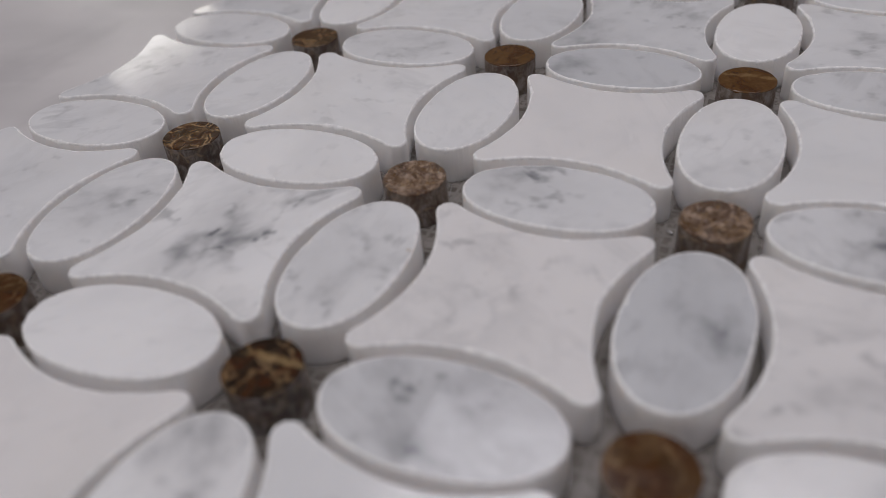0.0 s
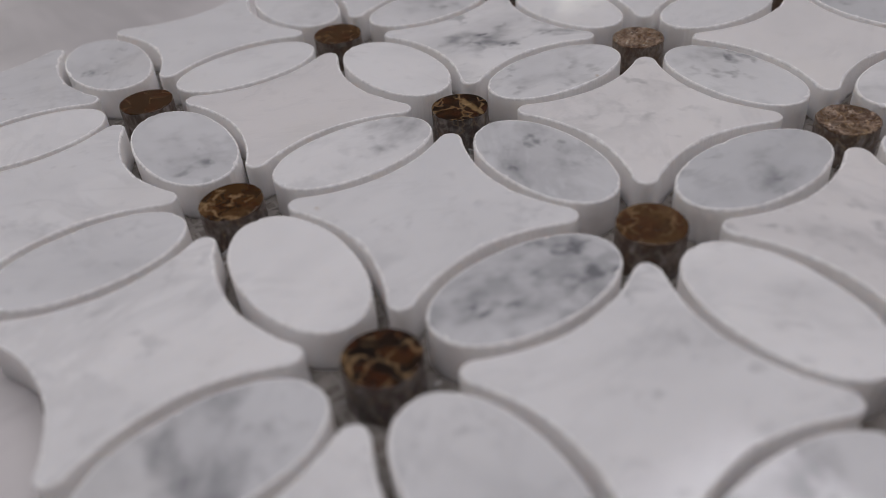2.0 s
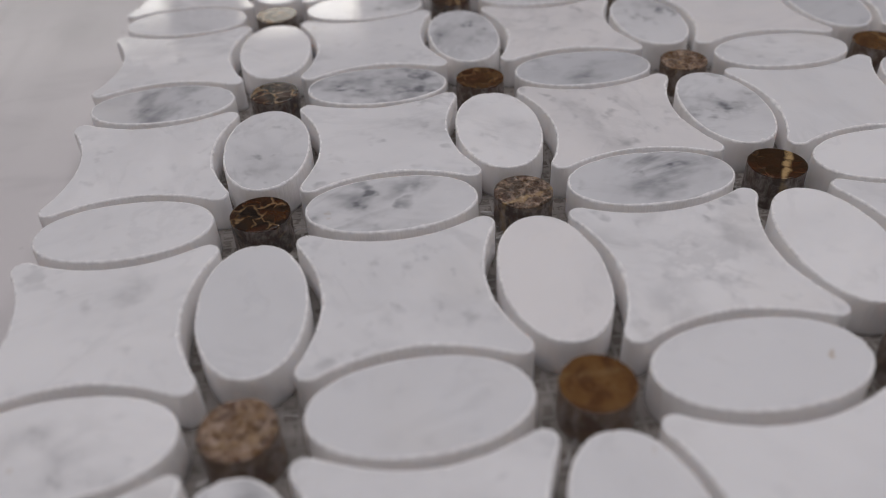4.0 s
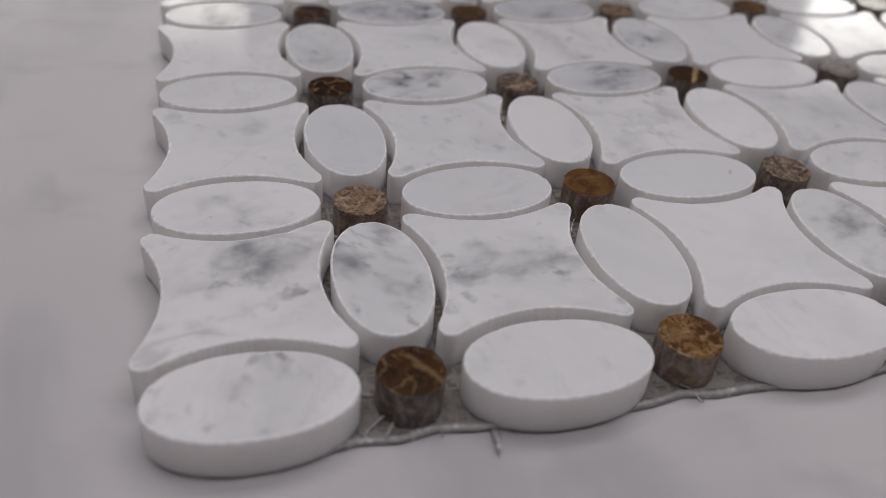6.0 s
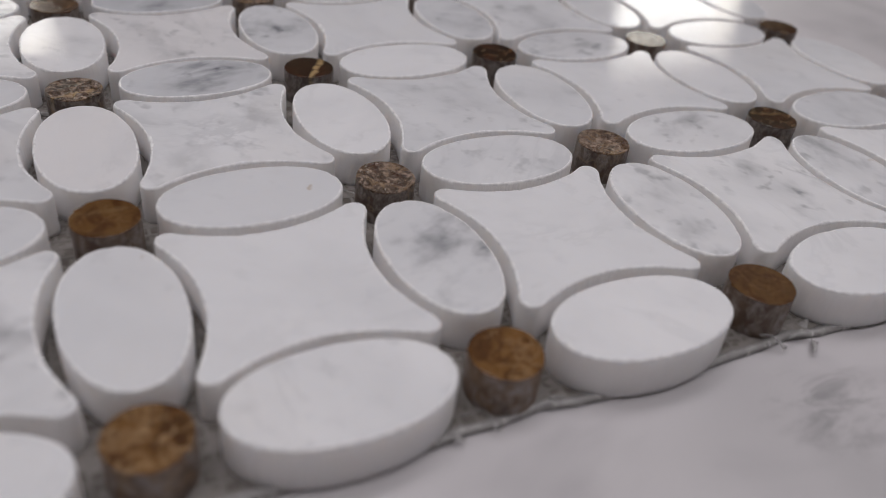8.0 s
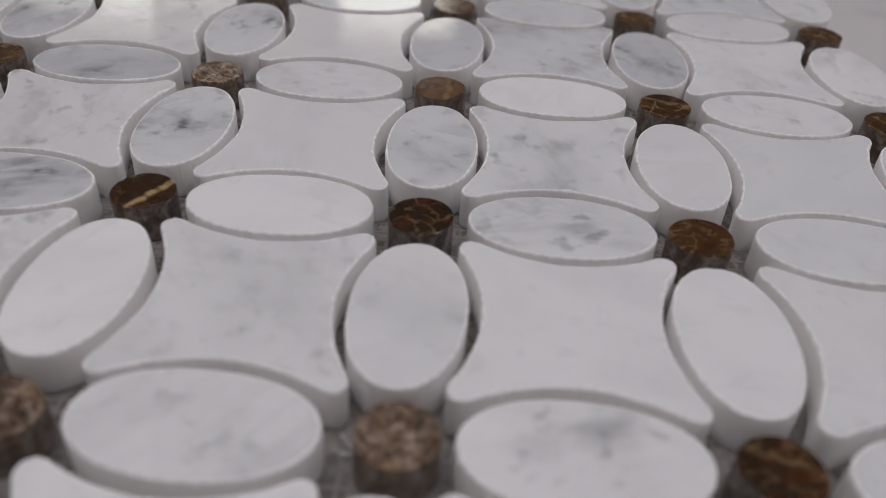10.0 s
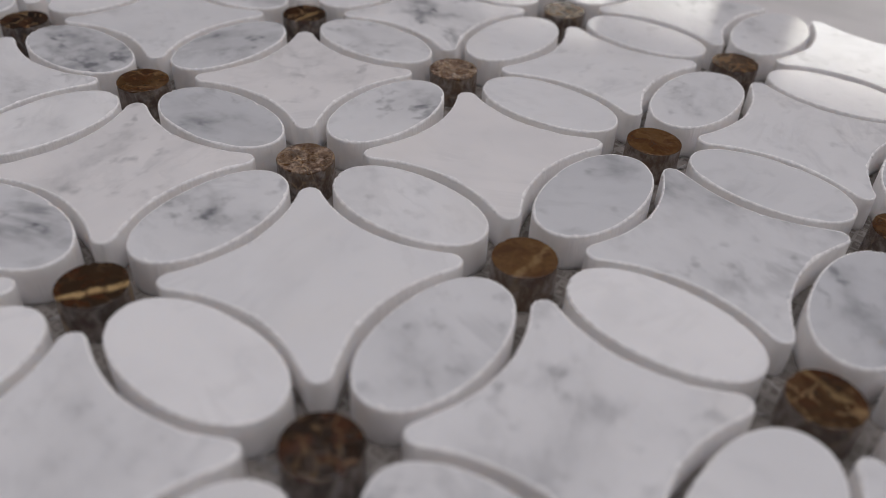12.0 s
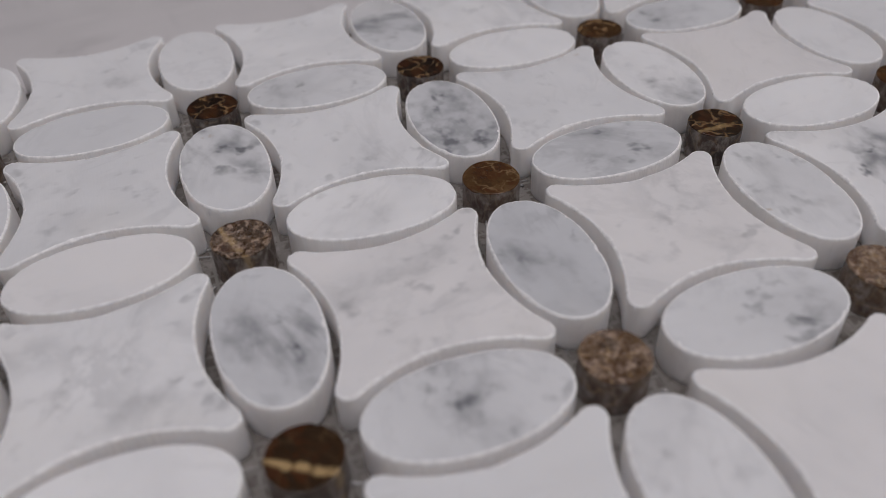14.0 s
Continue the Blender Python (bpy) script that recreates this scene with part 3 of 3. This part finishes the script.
insert(3, 3, 0.5, 0.35, 0.5, 0.08, 0.003, -0.009)
insert(3, 4, 0.5, 0, 0, 0.1, 0.008, 0.007)
insert(3, 5, 0.28, 0, 0, 0.4, -0.002, -0.001)
insert(4, 1, 0.1, 0.25, 0.1, 0.25, 0.009, 0.015)
insert(4, 2, 0.3, 0, 0, 0.3, -0.014, 0.004)
insert(4, 3, 0.2, 0.4, 0.1, 0.5, 0.007, -0.006)
insert(4, 4, 0.3, 0.1, 0.3, 0.5, 0.003, 0.016)
insert(4, 5, 0.5, 0, 0, 0.4, -0.001, -0.006)
insert(5, 2, 0.25, 0.3, 0.1, 0.5, 0.001, 0.010)
insert(5, 3, 0.3, 0.1, 0.3, 0.5, 0.005, -0.014)

# inserts whose face is broken instead of polished
BROKEN = {(0, 1), (1, 2), (2, 1), (2, 3), (2, 4), (3, 1)}
rng = random.Random(7)


def lay(name, kinds, i, j, turn, colour, tilt=0.45):
    ob = new(name, kinds[rng.randrange(len(kinds))])
    ob.parent = sheet
    around = [SHIFTS.get((a, b), (0, 0)) for a in {math.floor(i), math.ceil(i)} for b in {math.floor(j), math.ceil(j)}]
    if j == 0 and i in (-0.5, 0.5):
        around = [(0.0, -0.030)]
    # the inserts sit loosely in their gaps, the larger stones follow them by half
    follow = (1.0 if name == "round_tile" else 0.5) / len(around)
    x, y = lattice(i + follow * sum(a for a, b in around), j + follow * sum(b for a, b in around))
    ob.matrix_basis = pose(x + rng.gauss(0, 0.00012), y + rng.gauss(0, 0.00012), 0.0,
                           rng.uniform(-tilt, tilt), rng.uniform(-tilt, tilt), turn + rng.gauss(0, 0.7))
    ob.color = colour
    return ob


def lay_marble(name, kinds, kind, i, j, turn):
    rough = (rng.uniform(0.3, 0.7), rng.uniform(0.35, 0.65), rng.choice((0.0, 0.0, 0.15, 0.3)), rng.choice((0.1, 0.3, 0.5))), rng.random() * 0.5, None
    colour, tone, lie = LOOKS.get((kind, i, j), rough)
    ob = lay(name, kinds, i, j, turn, colour)
    ob["stone_tone"] = tone
    any_way = rng.uniform(0, 180)
    ob["vein_turn"] = radians(90 - ((any_way if lie is None else lie) - turn))


for i in range(6):
    for j in range(6):
        lay_marble("star_tile", STARS, "s", i - 0.5, j + 0.5, 0)
        lay_marble("oval_tile", OVALS, "h", i - 0.5, j, 0)
        lay_marble("oval_tile", OVALS, "v", i, j + 0.5, 90)
        lay("round_tile", RIVEN if (i, j) in BROKEN else ROUNDS, i, j, 0, BROWNS.get((i, j), (0.3, 0.2, rng.random(), 0.5)), 0.7)

# backing: a thin film of resin with a glass-fibre net in it
bm = bmesh.new()
loop = []
for i in range(6):
    for k in range(8):
        f = (k + 0.5) / 8
        loop.append((max(i - 1 + f, -0.62 + 0.02 * k), -0.125 - 0.025 * math.sin(math.pi * f) + rng.uniform(-0.014, 0.014)))
loop += [(5.13, -0.13)]
for j in range(6):
    for k in range(8):
        f = (k + 0.5) / 8
        loop.append((5.135 + 0.035 * math.sin(math.pi * f) + rng.uniform(-0.012, 0.012), j + f))
for i in range(5, -1, -1):
    for k in range(7, -1, -1):
        f = (k + 0.5) / 8
        loop.append((i - 1 + f, 5.78 - 0.02 * math.cos(2 * math.pi * f) + rng.uniform(-0.006, 0.006)))
for j in range(5, -1, -1):
    for k in range(7, -1, -1):
        f = (k + 0.5) / 8
        loop.append((-0.78 + 0.02 * math.cos(2 * math.pi * f) + rng.uniform(-0.006, 0.006), j + f))
low = [bm.verts.new((*lattice(x, y), -0.0007)) for x, y in loop]
high = [bm.verts.new((*lattice(x, y), 0.0001)) for x, y in loop]
for k in range(len(loop)):
    bm.faces.new((low[k], low[(k + 1) % len(loop)], high[(k + 1) % len(loop)], high[k]))
bm.faces.new(high)
bm.faces.new(list(reversed(low)))
part("backing_film", bm, FILM, sheet, "crinkled resin backing film, coloured dark for the shade between the stones")

bm = bmesh.new()
x0, y0 = lattice(-0.74, -0.12)
x1, y1 = lattice(5.10, 5.74)
step = 0.0026
for k in range(int((x1 - x0) / step)):
    x = x0 + k * step + rng.uniform(-0.0003, 0.0003)
    box(bm, x, x + 0.0006, y0, y1, 0.00002, 0.00014)
for k in range(int((y1 - y0) / step)):
    y = y0 + k * step + rng.uniform(-0.0003, 0.0003)
    box(bm, x0, x1, y, y + 0.0006, 0.00002, 0.00017)
tagged(part("fibre_net", bm, STRAND, sheet, "glass-fibre net, coloured dark like the shaded film"), kind="stuff")

# strings and drops of clear glue beside the inserts
for k in range(90):
    i, j = rng.randrange(6), rng.randrange(6)
    t = rng.choice((45, 135, 225, 315)) + rng.uniform(-28, 28)
    r = rng.uniform(0.118, 0.175)
    x, y = lattice(i + r * math.cos(radians(t)), j + r * math.sin(radians(t)))
    bm = bmesh.new()
    bmesh.ops.create_icosphere(bm, subdivisions=2, radius=1.0)
    lean = rng.random()
    for v in bm.verts:
        wob = 1 + 0.35 * noise.noise(v.co * 1.7 + Vector((k, 0, 0)))
        v.co = Vector((v.co.x * wob, v.co.y * wob, max(v.co.z, -0.35) * wob))
    size = rng.uniform(0.00025, 0.0006)
    bmesh.ops.scale(bm, vec=(size * (1.5 + 4.0 * lean), size * 0.7, size * rng.uniform(0.7, 1.6)), verts=bm.verts)
    for f in bm.faces:
        f.smooth = True
    ob = part("glue_drop", bm, GLUE, sheet)
    ob.matrix_basis = pose(x, y, 0.0005, 0, 0, t + rng.uniform(-30, 30))

# the free edge of the film: a slightly curled lip along the two sides that end in inserts, its lit rim put into a pale
# colour
lip = [k for k in range(len(loop)) if k < 98]
bm = bmesh.new()
rows = []
for k in lip:
    x, y = loop[k]
    nx, ny = (0.0, -1.0) if k < 48 else ((0.7, -0.7) if k == 48 else (1.0, 0.0))
    rise = 0.0001 + 0.0004 * max(0.0, noise.noise(Vector((k * 0.31, 2.0, 0.0)))) + 0.0001 * rng.random()
    px, py = lattice(x, y)
    w = 0.0002 + 0.0002 * noise.noise(Vector((k * 0.5, 9.0, 0.0)))
    rows.append([bm.verts.new((px - nx * 0.0013, py - ny * 0.0013, 0.00012)), bm.verts.new((px - nx * 0.0002, py - ny * 0.0002, 0.0003)),
                 bm.verts.new((px + nx * w, py + ny * w, rise)), bm.verts.new((px + nx * (w + 0.0002), py + ny * (w + 0.0003), -0.00055)),
                 bm.verts.new((px - nx * 0.0002, py - ny * 0.0002, -0.0006))])
for a, b in zip(rows, rows[1:]):
    for c in range(5):
        bm.faces.new((a[c], b[c], b[(c + 1) % 5], a[(c + 1) % 5])).smooth = True
bm.faces.new(rows[0])
bm.faces.new(list(reversed(rows[-1])))
part("film_edge", bm, LIT_RESIN, sheet, "curled edge of the backing film, coloured pale for the light on it")


def glue_string(i, j, start, sweep, reach, thick, rise):
    """A thin drawn-out thread of glue from an insert's foot into the gap."""
    bm = bmesh.new()
    rings = []
    for k in range(9):
        f = k / 8
        t = radians(start + sweep * f)
        r = (0.105 + reach * f) * PITCH
        c = Vector((r * math.cos(t), r * math.sin(t), 0.0003 + rise * math.sin(math.pi * f) ** 1.5 + 0.0004 * (1 - f)))
        w = thick * (1.0 - 0.75 * math.sin(math.pi * f))
        side = Vector((-math.sin(t), math.cos(t), 0))
        rings.append([bm.verts.new(c + side * w * math.cos(a) + Vector((0, 0, w * math.sin(a)))) for a in (0.0, 1.257, 2.513, 3.77, 5.027)])
    for a, b in zip(rings, rings[1:]):
        for k in range(5):
            bm.faces.new((a[k], a[(k + 1) % 5], b[(k + 1) % 5], b[k])).smooth = True
    bm.faces.new(list(reversed(rings[0])))
    bm.faces.new(rings[-1])
    ob = part("glue_string", bm, GLUE, sheet)
    ob.location = (*lattice(i, j), 0.0)


for i in range(6):
    for j in range(6):
        for _ in range(rng.choice((1, 2, 3))):
            glue_string(i, j, rng.choice((35, 55, 125, 145, 215, 235, 305, 325)) + rng.uniform(-12, 12), rng.uniform(-30, 30),
                        rng.uniform(0.06, 0.13), rng.uniform(0.00022, 0.0005), rng.uniform(0.0002, 0.0016))


def film_tag(x, y, turn, length, width, curl, seed):
    """A torn, curled scrap of clear film at the sheet's free edge."""
    bm = bmesh.new()
    rows = []
    for k in range(7):
        f = k / 6
        w = width * (1 - 0.75 * f) * (1 + 0.5 * noise.noise(Vector((k * 0.9, seed, 0.0))))
        c = Vector((length * f, 0.25 * width * noise.noise(Vector((k * 0.7, seed, 4.0))), curl * math.sin(2.4 * f) + 0.0002))
        rows.append([[bm.verts.new(c + Vector((0, side * w, h + 0.25 * curl * side * f))) for side in (-1, 1)] for h in (0.0, 0.00012)])
    for a, b in zip(rows, rows[1:]):
        (a0, a1), (a2, a3), (b0, b1), (b2, b3) = *a, *b
        for face in ((a0, b0, b1, a1), (a2, a3, b3, b2), (a0, a2, b2, b0), (a1, b1, b3, a3)):
            bm.faces.new(face).smooth = True
    for end in (rows[0], rows[-1]):
        bm.faces.new((end[0][0], end[0][1], end[1][1], end[1][0]))
    ob = part("film_tag", bm, LIT_RESIN, sheet, "torn clear scrap of backing film")
    ob.matrix_basis = pose(x, y, -0.0004, 0, 0, turn)


for k, tag in enumerate((
    (0.0415, -0.1464, -25, 0.0045, 0.0008, 0.0012),
    (0.0455, -0.1489, -140, 0.004, 0.0006, 0.0009),
    (0.0454, -0.1456, 20, 0.003, 0.0009, 0.0007),
    (-0.1019, -0.1482, -100, 0.005, 0.0008, 0.0006),
    (-0.0253, -0.1467, -40, 0.003, 0.0006, 0.0007),
    (-0.0099, -0.1458, -15, 0.003, 0.0006, 0.0008),
)):
    film_tag(*tag, k)
